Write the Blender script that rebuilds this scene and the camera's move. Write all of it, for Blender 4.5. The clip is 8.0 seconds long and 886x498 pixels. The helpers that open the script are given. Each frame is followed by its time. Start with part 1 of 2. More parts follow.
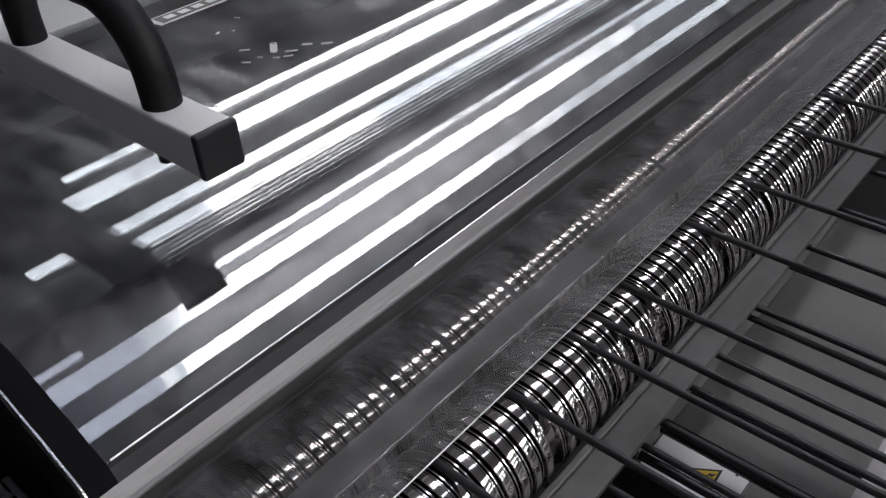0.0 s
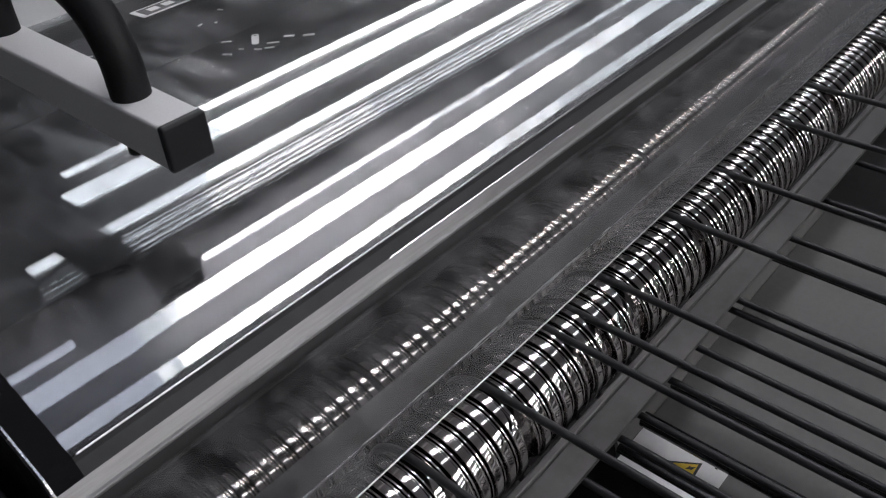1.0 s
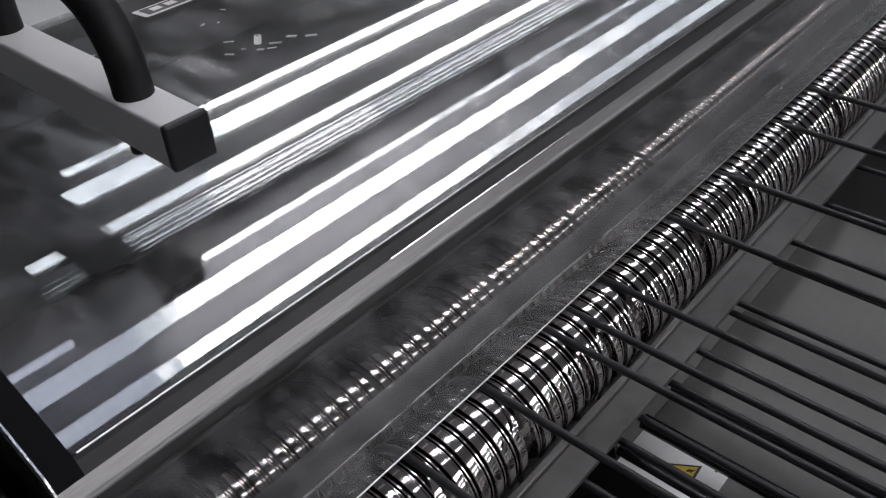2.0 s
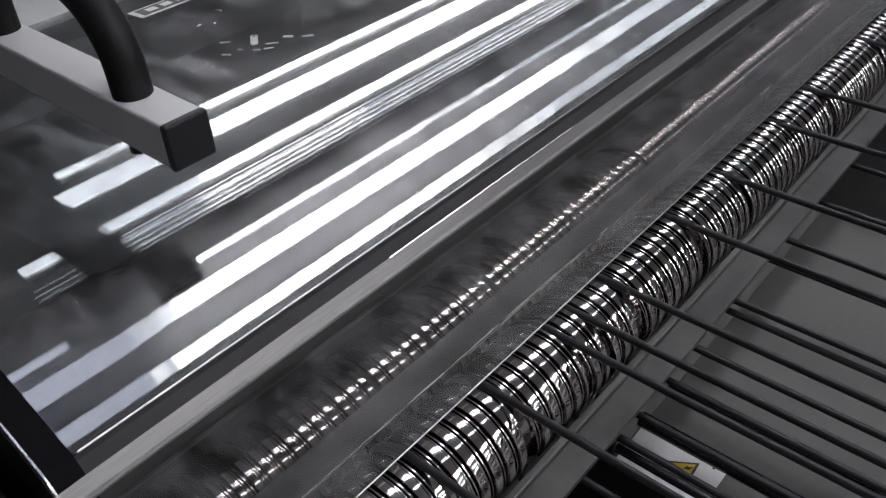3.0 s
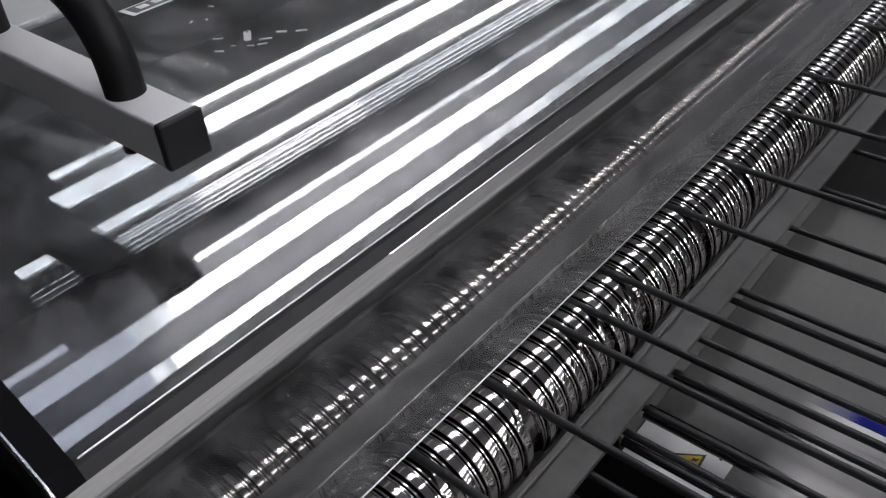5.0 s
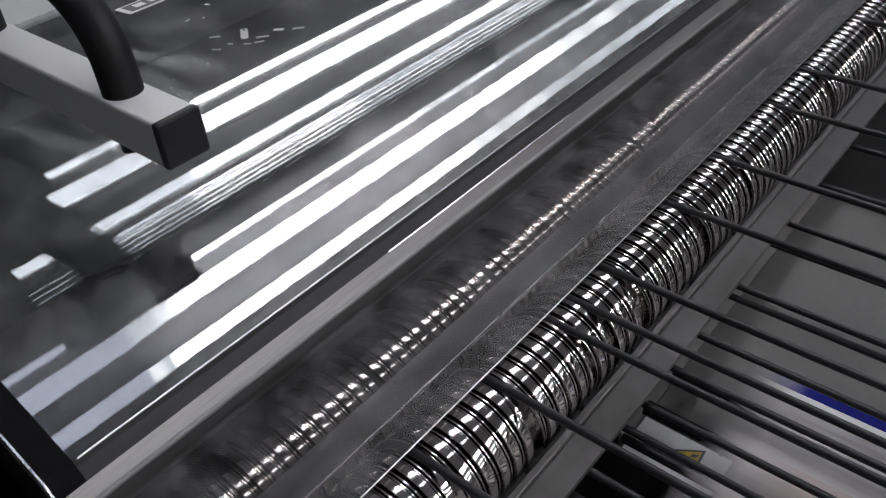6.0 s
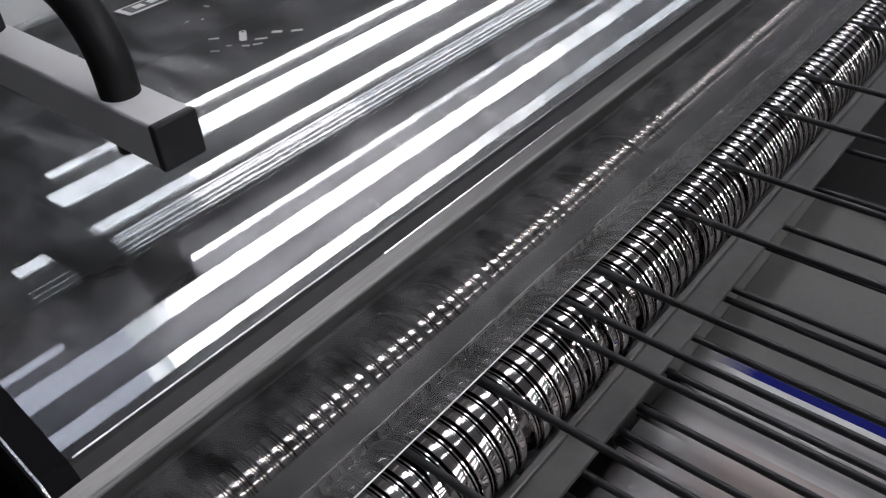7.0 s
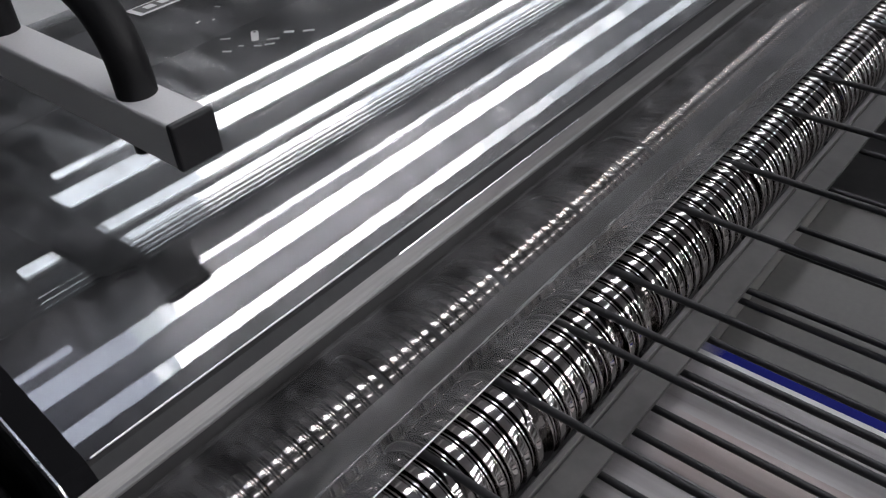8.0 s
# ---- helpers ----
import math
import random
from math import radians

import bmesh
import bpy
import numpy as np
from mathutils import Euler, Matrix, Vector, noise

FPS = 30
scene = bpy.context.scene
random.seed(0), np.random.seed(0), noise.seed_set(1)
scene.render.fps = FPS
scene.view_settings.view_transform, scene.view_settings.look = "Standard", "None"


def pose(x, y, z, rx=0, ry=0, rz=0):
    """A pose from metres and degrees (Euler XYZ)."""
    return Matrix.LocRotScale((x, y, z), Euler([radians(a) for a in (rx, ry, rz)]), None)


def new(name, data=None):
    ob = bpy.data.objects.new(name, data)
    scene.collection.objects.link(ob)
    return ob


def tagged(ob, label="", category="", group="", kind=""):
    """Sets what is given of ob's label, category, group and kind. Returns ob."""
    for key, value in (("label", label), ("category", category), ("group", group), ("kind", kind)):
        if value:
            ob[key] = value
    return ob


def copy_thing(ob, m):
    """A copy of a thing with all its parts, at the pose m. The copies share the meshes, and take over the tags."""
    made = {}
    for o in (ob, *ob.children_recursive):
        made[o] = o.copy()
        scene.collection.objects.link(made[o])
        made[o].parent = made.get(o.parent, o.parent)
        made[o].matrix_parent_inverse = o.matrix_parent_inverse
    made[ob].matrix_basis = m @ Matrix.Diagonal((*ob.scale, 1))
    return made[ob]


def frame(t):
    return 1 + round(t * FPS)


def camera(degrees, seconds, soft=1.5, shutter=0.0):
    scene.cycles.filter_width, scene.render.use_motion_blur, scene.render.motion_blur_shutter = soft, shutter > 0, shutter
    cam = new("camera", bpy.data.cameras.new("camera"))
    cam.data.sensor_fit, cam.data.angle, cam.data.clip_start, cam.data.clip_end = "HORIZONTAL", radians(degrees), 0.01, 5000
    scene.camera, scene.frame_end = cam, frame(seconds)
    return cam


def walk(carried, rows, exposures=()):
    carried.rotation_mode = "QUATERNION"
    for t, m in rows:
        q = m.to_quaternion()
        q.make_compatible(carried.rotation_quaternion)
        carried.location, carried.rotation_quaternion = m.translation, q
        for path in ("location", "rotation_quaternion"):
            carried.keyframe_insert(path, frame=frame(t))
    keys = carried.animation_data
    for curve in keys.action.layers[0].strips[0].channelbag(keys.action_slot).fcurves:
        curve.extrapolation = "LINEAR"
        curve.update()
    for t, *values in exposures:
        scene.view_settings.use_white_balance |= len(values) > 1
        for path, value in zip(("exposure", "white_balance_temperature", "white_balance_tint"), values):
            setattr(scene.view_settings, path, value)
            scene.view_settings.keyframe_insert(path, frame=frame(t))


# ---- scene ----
# The plan is drawn in units of K metres: x along the rollers, y the way the sheets run, z up from the first plan height.
K, EYE = 1.20, 1.42
cam = camera(55.87, 8.0, soft=1.2, shutter=0.45)
PATH = [
    (0.0, -0.0124, 0.0071, 0.0058, 52.497, 2.697, -49.098),
    (0.5, -0.0040, -0.0032, 0.0039, 52.572, 3.323, -48.481),
    (1.0, 0.0012, -0.0047, 0.0014, 52.090, 2.890, -49.059),
    (1.5, 0.0013, -0.0044, 0.0014, 52.174, 2.686, -48.763),
    (3.0, -0.0039, -0.0032, 0.0011, 52.292, 2.467, -49.316),
    (3.5, -0.0041, -0.0021, 0.0009, 52.281, 2.850, -49.520),
    (4.0, -0.0011, 0.0005, -0.0002, 51.805, 2.683, -49.946),
    (4.5, -0.0006, 0.0020, -0.0017, 51.836, 3.027, -50.015),
    (6.0, -0.0007, 0.0041, -0.0019, 51.543, 3.374, -50.492),
    (6.5, -0.0001, 0.0022, -0.0018, 51.483, 3.345, -50.521),
    (7.0, 0.0000, -0.0000, -0.0000, 51.651, 3.206, -50.312),
    (7.5, -0.0022, 0.0021, 0.0003, 51.505, 3.084, -50.382),
    (8.0, -0.0042, 0.0071, -0.0009, 51.730, 3.277, -50.083),
]
walk(cam, [(t, pose(K * x, K * y, EYE + K * z, rx, ry, rz)) for t, x, y, z, rx, ry, rz in PATH],
     exposures=[(0.0, 0.06), (8.0, 0.06)])

# ---- world ----
world = bpy.data.worlds.new("world")
scene.world = world
world.use_nodes = True
world.node_tree.nodes["Background"].inputs[0].default_value = (0.5, 0.55, 0.6, 1)
world.node_tree.nodes["Background"].inputs[1].default_value = 0.02


# ---- materials ----
def mat(name, colour, rough=0.5, metal=0.0, grain=0.12, scale=60.0, bump=0.0, big=4.0, stretch=(1, 1, 1), spec=0.5):
    """A painted, metal or plastic surface with grain at two scales."""
    m = bpy.data.materials.new(name)
    m.use_nodes = True
    n, l = m.node_tree.nodes, m.node_tree.links
    b = n["Principled BSDF"]
    tc, mp = n.new("ShaderNodeTexCoord"), n.new("ShaderNodeMapping")
    mp.inputs["Scale"].default_value = stretch
    l.new(tc.outputs["Object"], mp.inputs["Vector"])
    fine, coarse = n.new("ShaderNodeTexNoise"), n.new("ShaderNodeTexNoise")
    fine.inputs["Scale"].default_value, fine.inputs["Detail"].default_value = scale, 6
    coarse.inputs["Scale"].default_value, coarse.inputs["Detail"].default_value = big, 5
    l.new(mp.outputs[0], fine.inputs["Vector"]), l.new(mp.outputs[0], coarse.inputs["Vector"])
    add = n.new("ShaderNodeMath")
    add.operation = "ADD"
    l.new(fine.outputs["Fac"], add.inputs[0]), l.new(coarse.outputs["Fac"], add.inputs[1])
    rmp = n.new("ShaderNodeMapRange")
    rmp.inputs["From Min"].default_value, rmp.inputs["From Max"].default_value = 0.6, 1.4
    rmp.inputs["To Min"].default_value, rmp.inputs["To Max"].default_value = 1 - grain, 1 + grain
    l.new(add.outputs[0], rmp.inputs["Value"])
    mul = n.new("ShaderNodeVectorMath")
    mul.operation = "SCALE"
    mul.inputs[0].default_value = colour
    l.new(rmp.outputs[0], mul.inputs["Scale"])
    l.new(mul.outputs[0], b.inputs["Base Color"])
    rr = n.new("ShaderNodeMath")
    rr.operation = "MULTIPLY"
    rr.inputs[1].default_value = rough
    l.new(rmp.outputs[0], rr.inputs[0]), l.new(rr.outputs[0], b.inputs["Roughness"])
    b.inputs["Metallic"].default_value = metal
    b.inputs["Specular IOR Level"].default_value = spec
    if bump:
        bp = n.new("ShaderNodeBump")
        bp.inputs["Strength"].default_value, bp.inputs["Distance"].default_value = bump, 0.001
        l.new(fine.outputs["Fac"], bp.inputs["Height"]), l.new(bp.outputs[0], b.inputs["Normal"])
    return m


def clear_plastic(name, tint, rough, haze, dust, wave=0.0, gloss=0.04, wipe=0.4, mottle=7.0, veil=0.1, steep=5.0, drawn=0.3):
    """Polycarbonate: clear body, glossy skin by Fresnel, a film of dust and wipe marks."""
    m = bpy.data.materials.new(name)
    m.use_nodes = True
    n, l = m.node_tree.nodes, m.node_tree.links
    n.remove(n["Principled BSDF"])
    out = n["Material Output"]
    tr, gl, soft, df = (n.new("ShaderNodeBsdf" + k) for k in ("Transparent", "Glossy", "Glossy", "Diffuse"))
    tr.inputs[0].default_value = (*tint, 1)
    gl.inputs["Roughness"].default_value = rough
    soft.inputs["Roughness"].default_value = 0.26
    df.inputs[0].default_value = (0.55, 0.545, 0.56, 1)
    tc = n.new("ShaderNodeTexCoord")

    def noise_of(scale, detail, stretch, lo, hi, a, b):
        mp, tx, rg = n.new("ShaderNodeMapping"), n.new("ShaderNodeTexNoise"), n.new("ShaderNodeMapRange")
        mp.inputs["Scale"].default_value = stretch
        tx.inputs["Scale"].default_value, tx.inputs["Detail"].default_value = scale, detail
        for k, v in (("From Min", lo), ("From Max", hi), ("To Min", a), ("To Max", b)):
            rg.inputs[k].default_value = v
        l.new(tc.outputs["Object"], mp.inputs["Vector"]), l.new(mp.outputs[0], tx.inputs["Vector"]), l.new(tx.outputs["Fac"], rg.inputs["Value"])
        return rg.outputs[0]

    def joined(op, a, b):
        mt = n.new("ShaderNodeMath")
        mt.operation, mt.use_clamp = op, True
        l.new(a, mt.inputs[0]), l.new(b, mt.inputs[1])
        return mt.outputs[0]

    # dust in blotches and in fine specks
    cloud = joined("MULTIPLY", noise_of(mottle, 8, (1.3, 1, 1), 0.40, 0.68, haze, dust), noise_of(mottle * 7, 4, (1, 1, 1), 0.3, 0.7, 0.5, 1.4))
    # wipe marks across the sheet in patches, drawn lines along it, and an even veil
    marks = joined("MULTIPLY", noise_of(1.0, 4, (55, 9, 9), 0.44, 0.66, 0.0, wipe), noise_of(3.2, 3, (1, 1, 1), 0.46, 0.60, 0.0, 1.0))
    lines = noise_of(1.0, 5, (0.8, 85, 85), 0.46, 0.80, veil, veil + drawn)
    smear = joined("MAXIMUM", marks, lines)
    # gloss rises towards grazing views, alike on both faces of the sheet
    lw, pw, fr = n.new("ShaderNodeLayerWeight"), n.new("ShaderNodeMath"), n.new("ShaderNodeMapRange")
    lw.inputs["Blend"].default_value = 0.5
    pw.operation, pw.inputs[1].default_value = "POWER", steep
    fr.inputs["To Min"].default_value, fr.inputs["To Max"].default_value = gloss, 1.0
    l.new(lw.outputs["Facing"], pw.inputs[0]), l.new(pw.outputs[0], fr.inputs["Value"])
    if wave:
        bp, wn = n.new("ShaderNodeBump"), n.new("ShaderNodeTexNoise")
        bp.inputs["Strength"].default_value, bp.inputs["Distance"].default_value = wave, 0.002
        wn.inputs["Scale"].default_value, wn.inputs["Detail"].default_value = 5.0, 1
        l.new(tc.outputs["Object"], wn.inputs["Vector"])
        l.new(wn.outputs["Fac"], bp.inputs["Height"]), l.new(bp.outputs[0], gl.inputs["Normal"])
    body, skin, both = (n.new("ShaderNodeMixShader") for _ in range(3))
    l.new(cloud, body.inputs[0]), l.new(tr.outputs[0], body.inputs[1]), l.new(df.outputs[0], body.inputs[2])
    l.new(smear, skin.inputs[0]), l.new(gl.outputs[0], skin.inputs[1]), l.new(soft.outputs[0], skin.inputs[2])
    l.new(fr.outputs[0], both.inputs[0]), l.new(body.outputs[0], both.inputs[1]), l.new(skin.outputs[0], both.inputs[2])
    l.new(both.outputs[0], out.inputs[0])
    return m


def glow(name, colour, strength):
    m = bpy.data.materials.new(name)
    m.use_nodes = True
    b = m.node_tree.nodes["Principled BSDF"]
    b.inputs["Base Color"].default_value = (0.8, 0.8, 0.8, 1)
    b.inputs["Emission Color"].default_value = (*colour, 1)
    b.inputs["Emission Strength"].default_value = strength
    return m


CHROME = mat("chrome", (0.64, 0.61, 0.60), 0.06, 1.0, 0.10, 220, 0.05, 12)
# brighter copy of the chrome, lifting the lower roller's sparkle under the plate
CHROME_LOW = mat("brightened_chrome", (0.72, 0.67, 0.62), 0.06, 1.0, 0.10, 220, 0.05, 12)
STEEL = mat("brushed_steel", (0.42, 0.42, 0.43), 0.34, 1.0, 0.14, 90, 0.05, 5, (0.4, 6, 6))
GREY_STEEL = mat("grey_painted_steel", (0.076, 0.074, 0.073), 0.42, 0.3, 0.34, 70, 0.15, 26)
TRAY_PAINT = mat("grey_tray_paint", (0.125, 0.123, 0.118), 0.5, 0.0, 0.14, 150, 0.08, 6)
SEAL = mat("seal_strip", (0.028, 0.028, 0.029), 0.42, 0.0, 0.3, 80, 0.1, 9, spec=0.4)
GUIDE = mat("guide_metal", (0.09, 0.089, 0.088), 0.33, 0.7, 0.22, 60, 0.05, 8, (0.5, 8, 8))
TRIM = mat("trim_metal", (0.21, 0.207, 0.207), 0.36, 0.5, 0.2, 60, 0.05, 6, (0.5, 8, 8))
ALU = mat("aluminium", (0.58, 0.58, 0.59), 0.26, 1.0, 0.14, 60, 0.04, 6, (0.5, 8, 8))
BELT = mat("belt_rubber", (0.022, 0.022, 0.024), 0.45, 0.0, 0.2, 200, 0.1, 14)
FOAM = mat("foam_rubber", (0.010, 0.010, 0.011), 0.55, 0.0, 0.2, 400, 0.15, 20, spec=0.3)
CAP = mat("cap_plastic", (0.014, 0.014, 0.016), 0.38, 0.0, 0.2, 300, 0.08, 20)
WHITE_PAINT = mat("white_powder_coat", (0.76, 0.755, 0.76), 0.4, 0.0, 0.05, 500, 0.08, 8)
BLACK_PAINT = mat("black_paint", (0.02, 0.02, 0.021), 0.5, 0.0, 0.25, 80, 0.1, 6)
MATT_BLACK = mat("matt_black_plastic", (0.008, 0.008, 0.009), 0.8, 0.0, 0.25, 90, 0.1, 8, spec=0.08)
DARK_DECK = mat("dark_deck_steel", (0.022, 0.022, 0.023), 0.65, 0.4, 0.3, 60, 0.1, 5)
PALE_PANEL = mat("pale_grey_panel", (0.55, 0.56, 0.56), 0.5, 0.0, 0.06, 200, 0.05, 4)
WALL_PAINT = mat("wall_paint", (0.24, 0.24, 0.24), 0.8, 0.0, 0.1, 20, 0.1, 1.5)
CEIL_PAINT = mat("ceiling_paint", (0.46, 0.46, 0.485), 0.9, 0.0, 0.08, 12, 0.1, 1.0)
FLOOR_PAINT = mat("floor_concrete", (0.12, 0.12, 0.12), 0.7, 0.0, 0.2, 30, 0.2, 2)
LABEL_WHITE = mat("label_white", (0.86, 0.86, 0.86), 0.5, 0.0, 0.05, 200, 0.0, 30)
LABEL_YELLOW = mat("label_yellow", (0.72, 0.50, 0.03), 0.5, 0.0, 0.08, 200, 0.0, 30)
LABEL_BLACK = mat("label_black", (0.02, 0.02, 0.02), 0.5, 0.0, 0.1, 200, 0.0, 30)
HOOD = clear_plastic("hood_polycarbonate", (0.91, 0.92, 0.93), 0.016, 0.025, 0.19, 0.0, 0.09, 0.65, 14.0, 0.03, 5.0, 0.05)
PLATE = clear_plastic("guard_polycarbonate", (0.93, 0.92, 0.92), 0.04, 0.012, 0.11, 0.02, 0.04, 0.5, 30.0, 0.40, 3.1, 0.25)
TUBE_LIGHT = glow("fluorescent_tube", (0.985, 0.965, 1.0), 17.0)
# weaker glows for added lamp sections that grade the mirrored streaks
DIM_LIGHT = glow("dim_blue_glow", (0.78, 0.83, 1.0), 3.3)
FAR_LIGHT = glow("distant_tube", (0.97, 0.97, 1.0), 12.0)
MID_LIGHT = glow("mid_strength_glow", (0.92, 0.95, 1.0), 7.5)
HALF_LIGHT = glow("half_bright_tube", (0.86, 0.92, 1.0), 4.6)

# ---- mesh helpers ----
HOME = {}


def world_of(v):
    return Vector((K * v[0], K * v[1], EYE + K * v[2]))


def thing(name, base, label, category="", group="", kind=""):
    """An Empty at the thing's base, to carry its parts."""
    ob = new(name)
    ob.empty_display_size = 0.05
    ob.location = world_of(base)
    HOME[ob.name] = world_of(base)
    return tagged(ob, label, category, group, kind)


def part(name, bm, material, parent=None, label="", smooth=False):
    """Links a bmesh in plan units as one mesh object, under a thing or a part, or alone."""
    home = HOME[parent.name] if parent else None
    if home is None:
        lo = Vector((min(v.co.x for v in bm.verts), min(v.co.y for v in bm.verts), min(v.co.z for v in bm.verts)))
        home = world_of(lo)
    for v in bm.verts:
        v.co = world_of(v.co) - home
    me = bpy.data.meshes.new(name)
    bmesh.ops.recalc_face_normals(bm, faces=bm.faces)
    bm.to_mesh(me)
    bm.free()
    if smooth:
        me.shade_smooth()
        try:
            me.set_sharp_from_angle(angle=radians(40))
        except Exception:
            pass
    me.materials.append(material)
    ob = new(name, me)
    if parent:
        ob.parent = parent
        HOME[ob.name] = home
    else:
        ob.location = home
        HOME[ob.name] = home
    if label:
        ob["label"] = label
    return ob


def box(x0, x1, y0, y1, z0, z1, bevel=0.0, bm=None, seg=2):
    bm = bm or bmesh.new()
    r = bmesh.ops.create_cube(bm, size=1)
    for v in r["verts"]:
        v.co = ((x0 + x1) / 2 + v.co.x * (x1 - x0), (y0 + y1) / 2 + v.co.y * (y1 - y0), (z0 + z1) / 2 + v.co.z * (z1 - z0))
    if bevel:
        es = list({e for v in r["verts"] for e in v.link_edges})
        bmesh.ops.bevel(bm, geom=es, offset=bevel, segments=seg, affect="EDGES", profile=0.5)
    return bm


def extrude_x(profile, x0, x1, bm=None, cuts=1):
    """A closed (y, z) outline drawn out along x."""
    bm = bm or bmesh.new()
    rings = [[bm.verts.new((x0 + (x1 - x0) * i / cuts, y, z)) for y, z in profile] for i in range(cuts + 1)]
    n = len(profile)
    for a, b in zip(rings, rings[1:]):
        for i in range(n):
            bm.faces.new((a[i], a[(i + 1) % n], b[(i + 1) % n], b[i]))
    bm.faces.new(rings[0]), bm.faces.new(list(reversed(rings[-1])))
    return bm


def sheet_of(line, thick):
    """The closed outline of a bent sheet whose upper face follows the (y, z) line."""
    pts = [Vector(p) for p in line]
    low = []
    for i, p in enumerate(pts):
        d = (pts[min(i + 1, len(pts) - 1)] - pts[max(i - 1, 0)]).normalized()
        low.append((p.x + d.y * thick, p.y - d.x * thick))
    return [tuple(p) for p in pts] + low[::-1]


def pipe(points, r, seg=10, bm=None, closed=False):
    """A round bar along a path."""
    bm = bm or bmesh.new()
    pts = [Vector(p) for p in points]
    n, rings, side = len(pts), [], None
    for i, p in enumerate(pts):
        a, b = (pts[i - 1], pts[(i + 1) % n]) if closed else (pts[max(i - 1, 0)], pts[min(i + 1, n - 1)])
        d = (b - a).normalized()
        if side is None:
            side = d.orthogonal().normalized()
        side = (side - d * side.dot(d)).normalized()
        up = d.cross(side)
        rings.append([bm.verts.new(p + (side * math.cos(2 * math.pi * k / seg) + up * math.sin(2 * math.pi * k / seg)) * r) for k in range(seg)])
    for a, b in list(zip(rings, rings[1:])) + ([(rings[-1], rings[0])] if closed else []):
        for k in range(seg):
            bm.faces.new((a[k], a[(k + 1) % seg], b[(k + 1) % seg], b[k]))
    if not closed:
        bm.faces.new(rings[0][::-1]), bm.faces.new(rings[-1])
    return bm


def ringed(x0, x1, y, z, r, pitch, around, steps, grooves=()):
    """A chrome roller: over and over one broad flat ring and two narrow rounded ones, with deep slots between, and belt grooves."""
    nx = int((x1 - x0) / pitch * steps)
    X, T = np.meshgrid(np.linspace(x0, x1, nx + 1), np.linspace(0, 2 * np.pi, around, endpoint=False), indexing="ij")
    u, turn = (X - x0) / pitch % 1.0, np.floor((X - x0) / pitch)
    rad = np.full_like(X, r - 0.0050)
    for mid, half, low, bow in ((0.27, 0.24, 0.0, 0.00010), (0.640, 0.082, 0.0019, 0.0005), (0.855, 0.082, 0.0019, 0.0005)):
        w = np.abs(u - mid) / half
        rad = np.where(w < 1, r - low - bow * w ** 2 - 0.0004 * w ** 10 - 0.00012 * np.sin(turn * 2.4 + mid * 9), rad)
    for g in grooves:
        rad = np.where(np.abs(X - g) < 0.0037, np.minimum(rad, r - 0.0064), rad)
    verts = np.stack([X, y + rad * np.cos(T), z + rad * np.sin(T)], -1).reshape(-1, 3)
    i, j = np.meshgrid(np.arange(nx), np.arange(around), indexing="ij")
    a, b = (i * around + j).ravel(), (i * around + (j + 1) % around).ravel()
    return verts, np.stack([a, b, b + around, a + around], -1)


def mesh_part(name, verts, faces, material, parent, label=""):
    home = HOME[parent.name]
    v = verts * K + np.array([0, 0, EYE]) - np.array(home)
    me = bpy.data.meshes.new(name)
    me.from_pydata(v.tolist(), [], faces.tolist())
    me.shade_smooth()
    me.set_sharp_from_angle(angle=radians(38))
    me.materials.append(material)
    ob = new(name, me)
    ob.parent = parent
    HOME[ob.name] = home
    if label:
        ob["label"] = label
    return ob


# ---- room ----
def structure(name, bm, material, label):
    return tagged(part(name, bm, material), label, name.split("_")[0], "", "structure")


FLOOR_Z = -EYE / K
X0, X1, Y0, Y1, ZC = -3.5, 9.5, -8.5, 9.0, 1.74
structure("floor", box(X0, X1, Y0, Y1, FLOOR_Z - 0.1, FLOOR_Z), FLOOR_PAINT, "dark grey concrete workshop floor")
structure("ceiling", box(X0, X1, Y0, Y1, ZC, ZC + 0.1), CEIL_PAINT, "pale grey workshop ceiling above the machine")
structure("wall_west", box(X0 - 0.1, X0, Y0, Y1, FLOOR_Z, ZC), WALL_PAINT, "plain grey painted workshop wall")
structure("wall_east", box(X1, X1 + 0.1, Y0, Y1, FLOOR_Z, ZC), WALL_PAINT, "plain grey painted workshop wall")
structure("wall_south", box(X0 - 0.1, X1 + 0.1, Y0 - 0.1, Y0, FLOOR_Z, ZC), WALL_PAINT, "plain grey painted workshop wall")
structure("wall_north", box(X0 - 0.1, X1 + 0.1, Y1, Y1 + 0.1, FLOOR_Z, ZC), WALL_PAINT, "plain grey painted workshop wall")


def lamp(x0, x1, y, w, material, label):
    """A batten lamp under the ceiling: body and glowing tube."""
    ob = thing("ceiling_lamp", (x0, y, ZC), label, "lamp", "lamps on the ceiling")
    part("body", box(x0, x1, y - w * 0.5, y + w * 0.5, 1.705, ZC - 0.001, 0.004), WHITE_PAINT, ob)
    bm = bmesh.new()
    n = 12
    ring = [(y + 0.5 * w * math.cos(2 * math.pi * i / n), 1.690 + 0.016 * math.sin(2 * math.pi * i / n)) for i in range(n)]
    extrude_x(ring, x0, x1, bm)
    part("tube", bm, material, ob, "glowing white tube")
    return ob


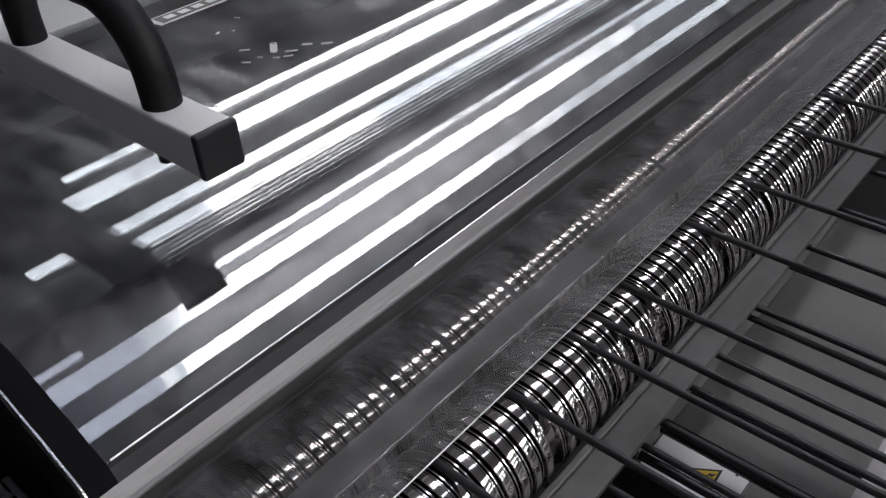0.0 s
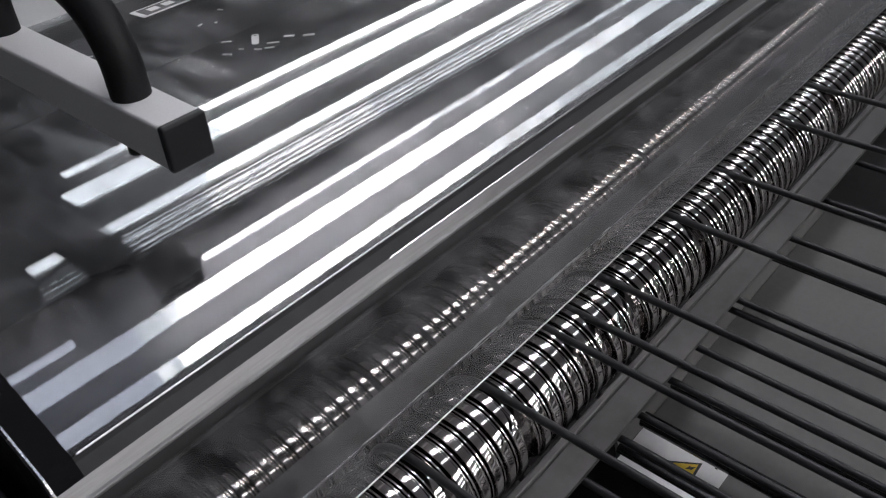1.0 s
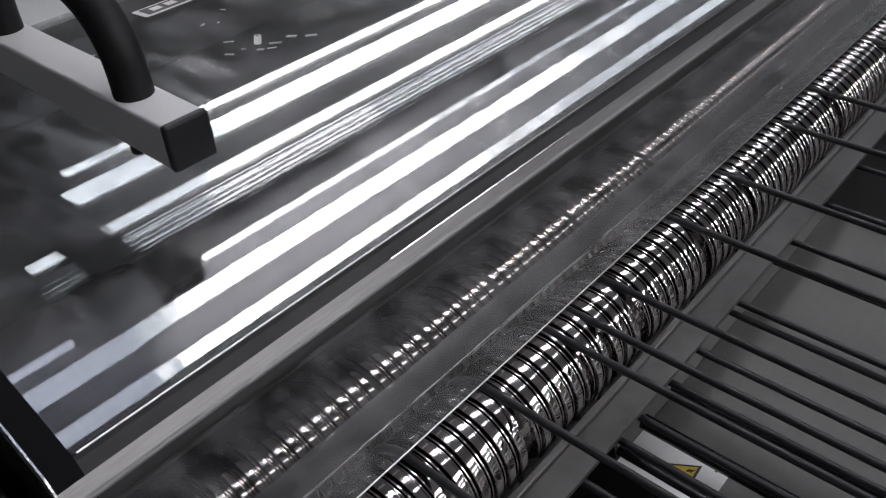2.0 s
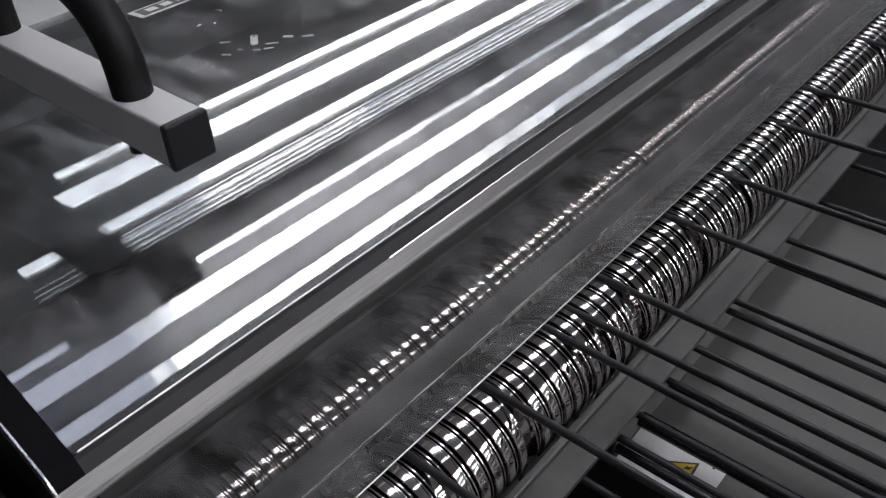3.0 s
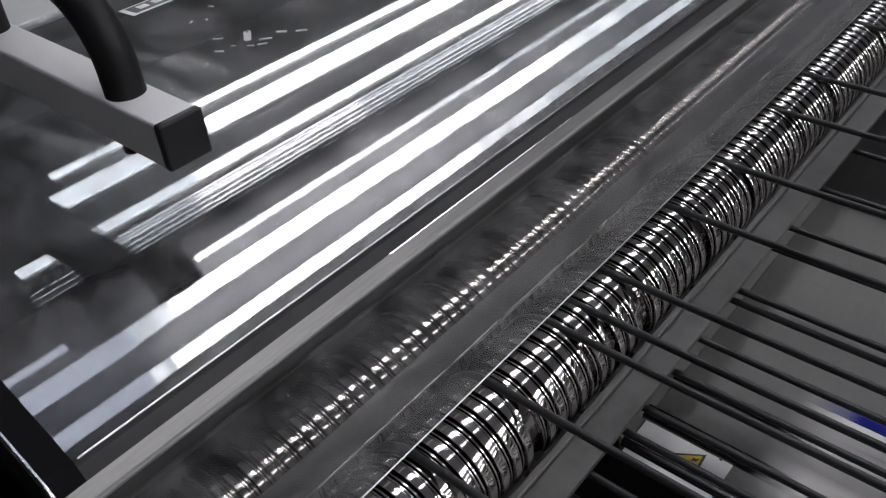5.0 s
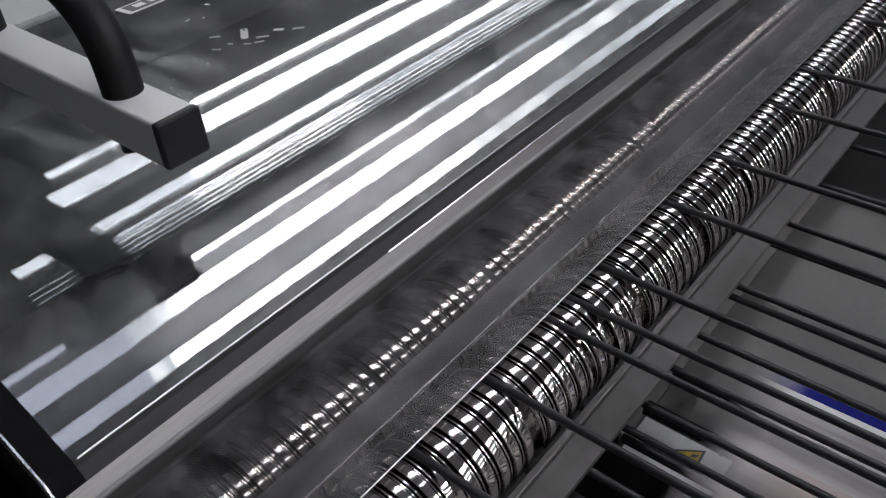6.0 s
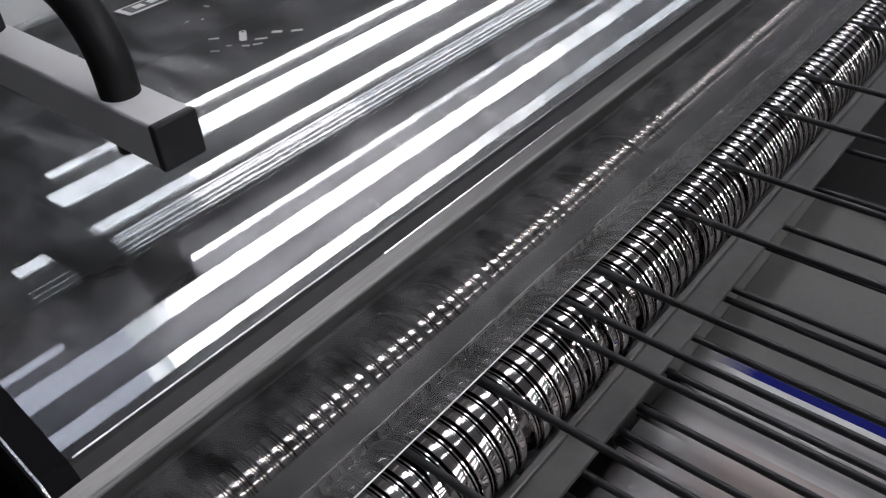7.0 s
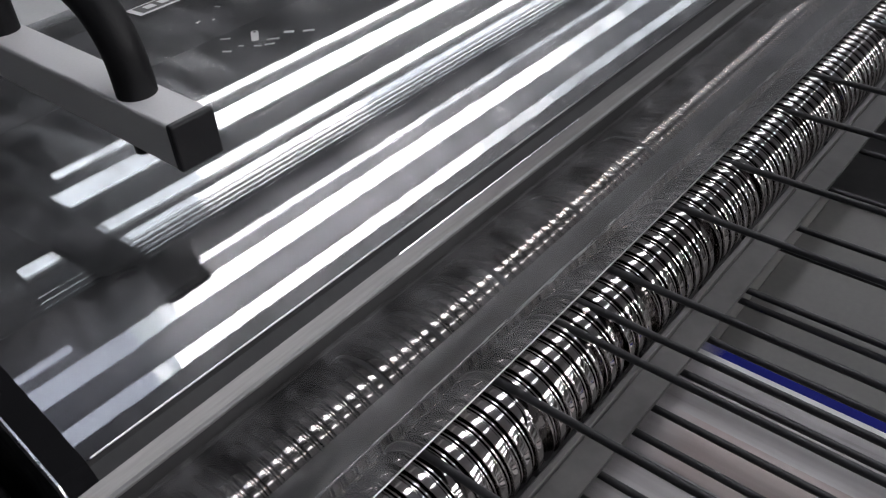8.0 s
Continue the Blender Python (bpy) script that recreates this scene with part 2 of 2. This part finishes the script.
LIT = "lit white batten lamp, mirrored in the hood or added as front fill"
lamp(0.757, 2.20, 0.287, 0.041, TUBE_LIGHT, LIT)
lamp(0.842, 2.95, 0.424, 0.054, TUBE_LIGHT, LIT)
lamp(1.00, 2.05, 0.530, 0.032, TUBE_LIGHT, LIT)
# dimmer sections added so that the mirrored streaks weaken towards their ends
DIM = "dim bluish lamp section added under the ceiling"
lamp(2.202, 2.70, 0.288, 0.041, MID_LIGHT, DIM)
lamp(2.952, 3.45, 0.426, 0.054, MID_LIGHT, DIM)
lamp(2.052, 2.55, 0.533, 0.032, MID_LIGHT, DIM)
lamp(2.702, 6.0, 0.290, 0.041, HALF_LIGHT, DIM)
lamp(3.452, 6.0, 0.430, 0.054, HALF_LIGHT, DIM)
lamp(2.552, 6.0, 0.537, 0.032, HALF_LIGHT, DIM)
lamp(0.7252, 0.7568, 0.287, 0.043, HALF_LIGHT, DIM)
lamp(0.6802, 0.7250, 0.287, 0.044, MID_LIGHT, DIM)
lamp(-0.6, 0.680, 0.287, 0.048, DIM_LIGHT, DIM)
lamp(0.7902, 0.8418, 0.423, 0.054, MID_LIGHT, DIM)
lamp(0.7002, 0.7900, 0.421, 0.056, HALF_LIGHT, DIM)
lamp(-0.6, 0.700, 0.418, 0.060, DIM_LIGHT, DIM)
lamp(-0.6, 0.54, 0.505, 0.036, DIM_LIGHT, DIM)
lamp(3.00, 8.0, 5.62, 0.09, FAR_LIGHT, LIT)
lamp(2.85, 8.0, 5.19, 0.26, FAR_LIGHT, LIT)
lamp(2.35, 8.0, 4.570, 0.10, FAR_LIGHT, LIT)
lamp(2.15, 3.59, 4.290, 0.12, FAR_LIGHT, LIT)
lamp(3.60, 8.0, 4.290, 0.12, HALF_LIGHT, DIM)
lamp(1.86, 2.998, 5.62, 0.09, HALF_LIGHT, DIM)
lamp(1.69, 2.848, 5.19, 0.26, HALF_LIGHT, DIM)
lamp(1.12, 2.348, 4.570, 0.10, HALF_LIGHT, DIM)
lamp(1.40, 2.148, 4.300, 0.12, HALF_LIGHT, DIM)
# unseen front lamps, added as fill for tray, label and rollers
lamp(0.3, 2.8, -0.55, 0.120, HALF_LIGHT, DIM)
lamp(-0.3, 3.5, -2.55, 0.22, TUBE_LIGHT, LIT)
lamp(-0.3, 3.5, -2.90, 0.22, TUBE_LIGHT, LIT)
lamp(-0.5, 4.5, -4.60, 0.20, TUBE_LIGHT, LIT)
lamp(-0.5, 5.0, -7.00, 0.30, TUBE_LIGHT, LIT)

# ---- the machine's hood ----
RY, RZ, RR = 0.2245, -0.4240, 0.0380      # ribbed roller: axis and radius
BACK = 0.9130                             # back edge of the hood


def top_z(y):
    """The hood's upper face behind its ridge, falling gently to the back."""
    return -0.3067 - 0.0699 * (y - 0.41)


BEND = [(0.335, -0.3397), (0.360, -0.32870), (0.385, -0.31770), (0.4040, -0.30934)]
BEND += [(0.4040 + 0.0100 * q, -0.30934 + 0.00440 * q - 0.00200 * q * q) for q in (0.2, 0.4, 0.6, 0.8, 1.0)]
# a slightly rippled stretch just behind the ridge
for q in range(1, 91):
    yy = 0.4140 + 0.0006 * q
    fade = max(0.0, 1 - q / 44.0) ** 0.5
    BEND.append((yy, top_z(yy) + 0.00005 * (1 - q / 90.0) + fade * (0.000022 * math.sin(yy * 1100) + 0.000010 * math.sin(yy * 1780 + 1.0))))
BEND += [(y, top_z(y)) for y in (0.48, 0.60, 0.75, BACK)]
HX0, HX1 = 0.0712, 1.80
hood = thing("machine_hood", (HX0, 0.335, -0.43), "clear polycarbonate hood with ceiling lamps mirrored in it", "machine guard")
part("panel", extrude_x(sheet_of(BEND, 0.004), HX0, HX1, cuts=40), HOOD, hood, "clear bent plastic panel", smooth=True)
# glint of the clear cut edge, put in as a strip of steel
part("panel_edge_glint", extrude_x([(0.3342, -0.3400), (0.3347, -0.3393), (0.3352, -0.3399), (0.3346, -0.3409)], HX0 + 0.003, HX1), STEEL, hood, "thin steel strip for the glint of the cut edge")
part("seal", extrude_x([(0.3345, -0.3408), (0.3334, -0.3440), (0.3262, -0.3493), (0.3253, -0.3540), (0.3345, -0.3490)], HX0, HX1), SEAL, hood, "dark seal strip")
ROLLED = [(0.3256, -0.3483), (0.3206, -0.3561)] + [(0.3206 - 0.0022 * math.sin(a), -0.3583 + 0.0022 * math.cos(a)) for a in [radians(50 + 18 * k) for k in range(6)]]
part("trim", extrude_x(ROLLED + [(0.3215, -0.3620), (0.3256, -0.3550)], 0.0, HX1), TRIM, hood, "grey metal trim strip with a rolled lower edge")
# highlight on the trim drawn as a bright strip, only where it shines
part("trim_glint", extrude_x([(0.3257, -0.3478), (0.3252, -0.3484), (0.3254, -0.3488), (0.3259, -0.3483)], 0.30, 0.52), ALU, hood, "thin bright strip drawn as the glint along the trim top")
# shade under the rounded trim, put in as a separate dark strip
part("apron", extrude_x([(0.3216, -0.3600), (0.3206, -0.3760), (0.3224, -0.3760), (0.3234, -0.3590)], 0.0, HX1), SEAL, hood, "dark apron put in for the fade below the trim")
END = [(0.3275, -0.3425), (0.3320, -0.3355), (0.360, -0.3228), (0.385, -0.3130), (0.396, -0.3084), (0.410, -0.3034), (0.425, -0.3022), (0.45, -0.3046), (BACK, top_z(BACK) + 0.0045)]
part("end_panel", extrude_x([(0.319, -0.3680)] + END + [(BACK, -0.60), (0.319, -0.60)], 0.0552, HX0 - 0.0065), MATT_BLACK, hood, "black end panel")
part("end_border", extrude_x([(0.319, -0.3670)] + [(y, z - 0.0035) for y, z in END] + [(BACK, -0.60), (0.319, -0.60)], HX0 - 0.0064, HX0), MATT_BLACK, hood, "dark border of the end panel")
part("end_edge", extrude_x(sheet_of([(0.311, -0.3710)] + [(y - 0.002, z - 0.002) for y, z in END], 0.012), 0.0538, 0.0550), ALU, hood, "thin bright metal edge")

guard = thing("guard_plate", (HX0, RY, RZ), "clear dusty plastic guard plate beside the roller", "machine guard")
part("plate", extrude_x(sheet_of([(0.2262, -0.3812), (0.3195, -0.3700)], 0.003), 0.0, HX1), PLATE, guard)
part("plate_edge", extrude_x([(0.2252, -0.3815), (0.2257, -0.3809), (0.2262, -0.3814), (0.2264, -0.3826), (0.2258, -0.3826)], 0.0, HX1), STEEL, guard, "thin bright edge")

# inside of the machine, below the hood
deck = thing("inner_deck", (HX0, 0.42, -0.60), "dark steel deck under the clear hood", "machine body")
part("deck", box(HX0 + 0.001, HX1, 0.50, BACK, -0.60, -0.44, 0.003), DARK_DECK, deck)
# black panel added to keep the far lamps from glinting on the lower roller
blocker = thing("glint_blocker", (HX0, 0.452, -0.60), "added black panel blocking glints on the lower roller", "machine body")
part("plate", box(HX0 + 0.001, HX1, 0.452, 0.456, -0.60, -0.335, 0.0008), MATT_BLACK, blocker)
# dark sheet added to hide the pale cabinet face seen through the hood
part("back_mask", box(HX0 + 0.001, HX1, BACK - 0.006, BACK - 0.001, -0.4395, top_z(BACK) - 0.008, 0.0008), DARK_DECK, deck, "added dark sheet before the pale cabinet face")
back = thing("back_cabinet", (0.0, BACK + 0.003, FLOOR_Z), "pale grey machine cabinet behind the hood", "machine body")
part("cabinet", box(0.0, HX1, BACK + 0.003, 1.50, FLOOR_Z, top_z(BACK) - 0.001, 0.004), PALE_PANEL, back)

# ---- rollers and belts ----
BELTS = (0.207, 0.277, 0.343, 0.369, 0.411, 0.507, 0.588, 0.696, 0.777, 0.918, 1.06, 1.20)
roller = thing("feed_roller", (0.0, RY, RZ), "shiny ribbed chrome roller under black round belts", "roller", "ribbed rollers")
mesh_part("sleeve", *ringed(0.02, 1.45, RY, RZ, RR, 0.0122, 96, 30, BELTS), CHROME, roller, "ribbed chrome sleeve")
part("shaft", pipe([(-0.04, RY, RZ), (1.55, RY, RZ)], 0.012, 20), STEEL, roller, "steel shaft", smooth=True)
RY2, RZ2, RR2 = 0.3690, -0.5190, 0.0480
roller2 = thing("lower_roller", (0.0, RY2, RZ2), "ribbed chrome roller below the clear guard plate", "roller", "ribbed rollers")
mesh_part("sleeve", *ringed(0.02, 1.45, RY2, RZ2, RR2, 0.0124, 80, 26), CHROME_LOW, roller2, "ribbed chrome sleeve")
part("shaft", pipe([(-0.04, RY2, RZ2), (1.55, RY2, RZ2)], 0.012, 20), STEEL, roller2, "steel shaft", smooth=True)
for bx, bw in ((0.288, 0.0034), (0.354, 0.0034), (0.397, 0.0034), (0.439, 0.0034), (0.560, 0.0034), (0.700, 0.0034)):
    part("band", pipe([(bx - bw, RY2, RZ2), (bx + bw, RY2, RZ2)], RR2 - 0.0004, 40), BELT, roller2, "black rubber band", smooth=True)
strip = thing("guide_strip", (0.0, 0.3139, -0.484), "polished steel guide strip between the rollers", "guide")
part("strip", extrude_x([(0.3139, -0.4795), (0.3358, -0.4735), (0.3360, -0.4820), (0.3139, -0.4840)], 0.0, 1.5), GUIDE, strip)
part("edge", pipe([(0.0, 0.3134, -0.4806), (1.5, 0.3134, -0.4806)], 0.0017, 14), ALU, strip, "bright rounded edge", smooth=True)

BR, BY0 = 0.0028, -0.62


def belt_loop(x):
    """An endless round belt over the feed roller and a far pulley."""
    r = RR - 0.0022
    pts = [(x, RY + r * math.cos(a), RZ + r * math.sin(a)) for a in [radians(90 - 180 * i / 18) for i in range(19)]]
    pts += [(x, y, -0.4530) for y in (0.175, 0.10, -0.10, -0.35, BY0 + 0.02)]
    pts += [(x, BY0 + r * math.cos(a), RZ + r * math.sin(a)) for a in [radians(255 - 165 * i / 12) for i in range(0, 13)]]
    pts += [(x, BY0 + (RY - BY0) * s, RZ + r) for s in (0.3, 0.6, 0.9)]
    ob = part("round_belt", pipe(pts, BR, 10, closed=True), BELT, smooth=True)
    return tagged(ob, "black round rubber belt looped over the ribbed roller", "belt", "round belts")


for bx in BELTS:
    belt_loop(bx)
for bx in (0.293, 0.444, 0.511, 0.611):
    pts = [(bx, 0.178, -0.4440), (bx, 0.02, -0.4440), (bx, -0.30, -0.4440), (bx, BY0, -0.4440)]
    tagged(part("lower_belt", pipe(pts, BR, 10), BELT, smooth=True), "black round rubber belt running under the cross bar", "belt", "round belts")
RAIL_BLACK = mat("gloss_black_rail", (0.010, 0.010, 0.011), 0.22, 0.0, 0.2, 120, 0.02, 9)
for rx, rr in ((0.3567, 0.0036), (0.3908, 0.0060), (0.4350, 0.0046)):
    tagged(part("guide_rail", pipe([(rx, 0.170, -0.4820), (rx, -0.2, -0.4820), (rx, BY0, -0.4820)], rr, 16), RAIL_BLACK, smooth=True), "glossy black round guide rail under the belts", "rail", "guide rails")
tail = thing("tail_pulley", (0.0, BY0, RZ), "plain steel pulley shaft at the belts' far end", "roller")
part("drum", pipe([(0.02, BY0, RZ), (1.45, BY0, RZ)], RR - 0.002, 28), STEEL, tail, smooth=True)

# ---- cross bar and tray ----
bar = thing("cross_bar", (0.0, 0.1587, -0.442), "grey painted steel cross bar below the belts", "bar")
part("bar_face", extrude_x([(0.1587, -0.4360), (0.1797, -0.4360), (0.1797, -0.4400), (0.1587, -0.4400)], 0.0, 1.5), GREY_STEEL, bar)
part("lip", extrude_x([(0.1798, -0.4400), (0.1798, -0.4325), (0.1806, -0.4318), (0.1842, -0.4318), (0.1850, -0.4326), (0.1850, -0.4400)], 0.0, 1.5), GREY_STEEL, bar, "raised lip of the bar")

tray = thing("sheet_tray", (0.37, -0.8, -0.515), "grey painted metal tray below the belts", "tray")
part("tray_floor", box(0.370, 0.763, -0.80, 0.1745, -0.515, -0.505, 0.001), TRAY_PAINT, tray)
part("tray_riser", extrude_x([(0.1747, -0.5050), (0.1800, -0.4900), (0.1820, -0.4900), (0.1770, -0.5150), (0.1747, -0.5150)], 0.370, 0.763), TRAY_PAINT, tray, "sloping back edge")
part("tray_side", box(0.7632, 0.768, -0.80, 0.18, -0.515, -0.495, 0.001), BLACK_PAINT, tray, "black side rail")
body = thing("machine_cabinet", (0.0, -0.8, FLOOR_Z), "black machine cabinet under rollers and tray", "machine body")
part("base", box(-0.02, 1.80, -0.85, BACK, FLOOR_Z, -0.61, 0.004), BLACK_PAINT, body)
part("side_plate", box(-0.06, -0.021, -0.85, BACK, FLOOR_Z, -0.40, 0.004), PALE_PANEL, body, "pale grey side plate")
part("side_plate", box(1.801, 1.84, -0.85, BACK, FLOOR_Z, -0.40, 0.004), PALE_PANEL, body, "pale grey side plate")

bracket = thing("end_bracket", (0.0, 0.36, -0.60), "grey steel bracket beside the black end panel", "bracket")
part("upright", box(0.006, 0.0400, 0.36, 0.470, -0.62, -0.4080, 0.002), ALU, bracket)
part("flange", box(0.0402, 0.0470, 0.36, 0.455, -0.62, -0.4220, 0.0015), STEEL, bracket, "thin folded flange")

# ---- square tube and handle on the hood ----
TX0, TX1, TY, TZ = 0.1948, 0.2233, 0.3829, -0.2195
arm = thing("support_arm", (TX0, TY, TZ - 0.030), "white square steel tube with black end cap", "machine arm")
TH = TX1 - TX0
part("tube", box(TX0, TX1, TY + 0.003, 1.10, TZ - TH, TZ, 0.0020, seg=3), WHITE_PAINT, arm, "white powder-coated square tube")
part("end_cap", box(TX0 - 0.0004, TX1 + 0.0004, TY - 0.002, TY + 0.0040, TZ - TH - 0.0004, TZ + 0.0004, 0.0018, seg=3), CAP, arm, "black plastic end cap")
part("bolt", pipe([(TX0 + 0.006, 0.4299, TZ - TH + 0.0005), (TX0 + 0.006, 0.4299, TZ - TH - 0.0050)], 0.0055, 16), CAP, arm, "black bolt head")

part("post", box(TX0 + 0.004, TX1 - 0.004, 1.055, 1.080, top_z(BACK) - 0.001, TZ - TH + 0.001, 0.002), WHITE_PAINT, arm, "white post behind the hood")

handle = thing("grip_handle", (0.2090, 0.4337, TZ), "black foam-covered handle on the white tube", "handle")
HXC, GA, GB, GR, GH = 0.2090, 0.4337, 0.5950, 0.0475, 0.013
pts = [(HXC, GA, TZ), (HXC, GA, TZ + GH * 0.5), (HXC, GA, TZ + GH)]
pts += [(HXC, GA + GR * (1 - math.cos(a)), TZ + GH + GR * math.sin(a)) for a in [radians(90 * i / 12) for i in range(1, 13)]]
pts += [(HXC, GB - GR * (1 - math.cos(a)), TZ + GH + GR * math.sin(a)) for a in [radians(90 - 90 * i / 12) for i in range(0, 13)]]
pts += [(HXC, GB, TZ + GH * 0.5), (HXC, GB, TZ)]
part("grip", pipe(pts, 0.0120, 24), FOAM, handle, smooth=True)

# ---- chips, tag and sticker on the hood ----
def chip(x, y, lx, ly, turn):
    bm = box(-lx / 2, lx / 2, -ly / 2, ly / 2, 0, 0.0008, 0.0002)
    bmesh.ops.rotate(bm, verts=bm.verts, matrix=Matrix.Rotation(radians(turn), 3, "Z"))
    for v in bm.verts:
        v.co = (v.co.x + x, v.co.y + y, v.co.z + top_z(y + v.co.y) + 0.0002)
    return tagged(part("plastic_chip", bm, PALE_PANEL), "small pale plastic chip lying on the clear hood", "debris", "chips on the hood")


for row in ((0.4405, 0.7259, 0.006, 0.0022, 20), (0.4240, 0.6595, 0.010, 0.0024, -50), (0.4450, 0.6140, 0.012, 0.0028, -48), (0.4350, 0.6070, 0.009, 0.0025, -40),
            (0.4270, 0.6145, 0.007, 0.0022, -60), (0.4045, 0.6320, 0.009, 0.0022, -62), (0.4640, 0.6131, 0.010, 0.0045, -60), (0.4750, 0.5970, 0.011, 0.0035, -50),
            (0.4530, 0.7161, 0.003, 0.0022, 10), (0.4194, 0.6300, 0.005, 0.0018, -60), (0.3325, 0.7597, 0.009, 0.0022, -40), (0.4797, 0.7451, 0.0022, 0.007, 15)):
    chip(*row)
tag = thing("paper_tag", (0.4414, 0.6364, top_z(0.6364)), "small pale tag with a punched hole on the hood", "tag")
bm = bmesh.new()
ring = [(0.0035 * math.cos(radians(a)), 0.0085 + 0.0035 * math.sin(radians(a))) for a in range(0, 181, 20)] + [(0.0035 * math.cos(radians(a)), -0.0085 + 0.0035 * math.sin(radians(a))) for a in range(180, 361, 20)]
ca, sa = math.cos(radians(-38)), math.sin(radians(-38))
lo = [bm.verts.new((0.4414 + x * ca - y * sa, 0.6364 + x * sa + y * ca, top_z(0.6364) + 0.0006 + 0.0002)) for x, y in ring]
hi = [bm.verts.new((v.co.x, v.co.y, top_z(0.6364) + 0.0006 + 0.0008)) for v in lo]
bm.faces.new(hi), bm.faces.new(lo[::-1])
for i in range(len(lo)):
    bm.faces.new((lo[i], lo[(i + 1) % len(lo)], hi[(i + 1) % len(lo)], hi[i]))
part("card", bm, PALE_PANEL, tag)
part("hole", pipe([(0.4414 + 0.0085 * 0.616, 0.6364 + 0.0085 * 0.788, top_z(0.6364) + 0.0006 + 0.0006), (0.4414 + 0.0085 * 0.616, 0.6364 + 0.0085 * 0.788, top_z(0.6364) + 0.0006 + 0.0011)], 0.0014, 12), LABEL_BLACK, tag, "dark punched hole")

sticker = thing("sticker", (0.42, 0.81, top_z(0.81)), "white printed sticker on the hood's back edge", "label")


def on_top(x0, x1, y0, y1, up):
    bm = box(x0, x1, y0, y1, 0, 0.0003)
    for v in bm.verts:
        v.co.z += top_z(v.co.y) + up
    return bm


part("paper", on_top(0.425, 0.620, 0.8060, 0.8370, 0.0003), LABEL_WHITE, sticker)
part("print", on_top(0.431, 0.614, 0.8100, 0.8330, 0.0008), GREY_STEEL, sticker, "grey printed field")
for i in range(9):
    part("bar", on_top(0.440 + 0.0185 * i, 0.440 + 0.0185 * i + 0.012, 0.8155, 0.8270, 0.0013), LABEL_WHITE, sticker, "white printed bar")

# ---- warning label ----
label = thing("warning_label", (0.3735, 0.104, -0.505), "white label with yellow warning triangle on the tray", "label")
part("paper", box(0.3625, 0.4030, 0.1045, 0.1735, -0.5049, -0.5045), LABEL_WHITE, label)


def flat(points, z):
    bm = bmesh.new()
    lo = [bm.verts.new((x, y, z)) for x, y in points]
    hi = [bm.verts.new((x, y, z + 0.0003)) for x, y in points]
    bm.faces.new(hi), bm.faces.new(lo[::-1])
    for i in range(len(lo)):
        bm.faces.new((lo[i], lo[(i + 1) % len(lo)], hi[(i + 1) % len(lo)], hi[i]))
    return bm


TRI = [Vector((0.3853, 0.1435)), Vector((0.3983, 0.1233)), Vector((0.3744, 0.1215))]
MID = sum(TRI, Vector((0, 0))) / 3
part("triangle_border", flat(TRI, -0.5044), LABEL_BLACK, label, "black triangle border")
part("triangle", flat([MID + (p - MID) * 0.74 for p in TRI], -0.5040), LABEL_YELLOW, label, "yellow warning triangle")
part("symbol", flat([MID + Vector(p) for p in ((0.0060, -0.0045), (0.0035, -0.0015), (0.0042, -0.0005), (0.0000, 0.0010), (0.0016, -0.0018), (0.0010, -0.0026))], -0.5036), LABEL_BLACK, label, "black symbol")
part("print_bar", box(0.3998, 0.4024, 0.1125, 0.1145, -0.5044, -0.5042), LABEL_BLACK, label, "small black mark")

# ---- running sheets ----
PAPER = mat("paper", (0.31, 0.295, 0.30), 0.32, 0.0, 0.42, 9, 0.0, 3.5, (9, 0.6, 1))
BLUE_INK = mat("blue_ink", (0.006, 0.010, 0.15), 0.6, 0.0, 0.2, 60, spec=0.1)
PALE_INK = mat("unprinted_paper", (0.62, 0.62, 0.62), 0.35, 0.0, 0.05, 60)
ROSE_INK = mat("rose_ink", (0.30, 0.245, 0.235), 0.34, 0.0, 0.42, 12, 0.0, 4, (8, 0.8, 1))
SX0, SX1, SL, SZ, SPEED = 0.2840, 0.4695, 0.21, -0.4660, 2.2


def paper_sheet():
    bm = box(SX0, SX1, -SL, 0.0, SZ - 0.0004, SZ)
    ob = thing("printed_sheet", (0, 0, 0), "glossy printed sheet with a blue margin", "sheet", "running sheets")
    part("sheet", bm, PAPER, ob)
    part("blue_margin", box(SX1 - 0.0165, SX1 - 0.001, -SL + 0.004, -0.010, SZ + 0.0001, SZ + 0.0003), BLUE_INK, ob, "blue printed margin")
    part("white_margin", box(SX1 - 0.0235, SX1 - 0.0167, -SL + 0.004, -0.004, SZ + 0.0001, SZ + 0.0003), PALE_INK, ob, "white unprinted margin")
    part("picture", box(SX0 + 0.055, SX0 + 0.105, -SL + 0.03, -0.03, SZ + 0.0001, SZ + 0.0003), ROSE_INK, ob, "rose-brown printed picture")
    return ob


first = paper_sheet()
sheets = [first] + [copy_thing(first, Matrix.Translation(first.location)) for i in range(24)]


def motions():
    for i, ob in enumerate(sheets):
        meet = 0.174 + 0.328 * i
        go, stop = frame(meet - 0.42), frame(meet + 0.30)
        rows = []
        for f in range(go, stop + 1, 3):
            t = (f - 1) / FPS
            rows.append((t, 0.277 + SPEED * (t - meet)))
        rows = [r for r in rows if 0 <= r[0] <= 8.0]
        y_first, y_last = rows[0][1], rows[-1][1]
        if rows[0][0] > 0.05:
            rows = [(0.0, y_first), (rows[0][0] - 0.06, y_first)] + rows if rows[0][0] > 0.12 else [(0.0, y_first)] + rows
        if rows[-1][0] < 7.88:
            rows = rows + [(rows[-1][0] + 0.06, y_last), (8.0, y_last)]
        elif rows[-1][0] < 7.99:
            rows = rows + [(8.0, 0.277 + SPEED * (8.0 - meet))]
        walk(ob, [(t, pose(0, K * y, EYE)) for t, y in rows])


motions()
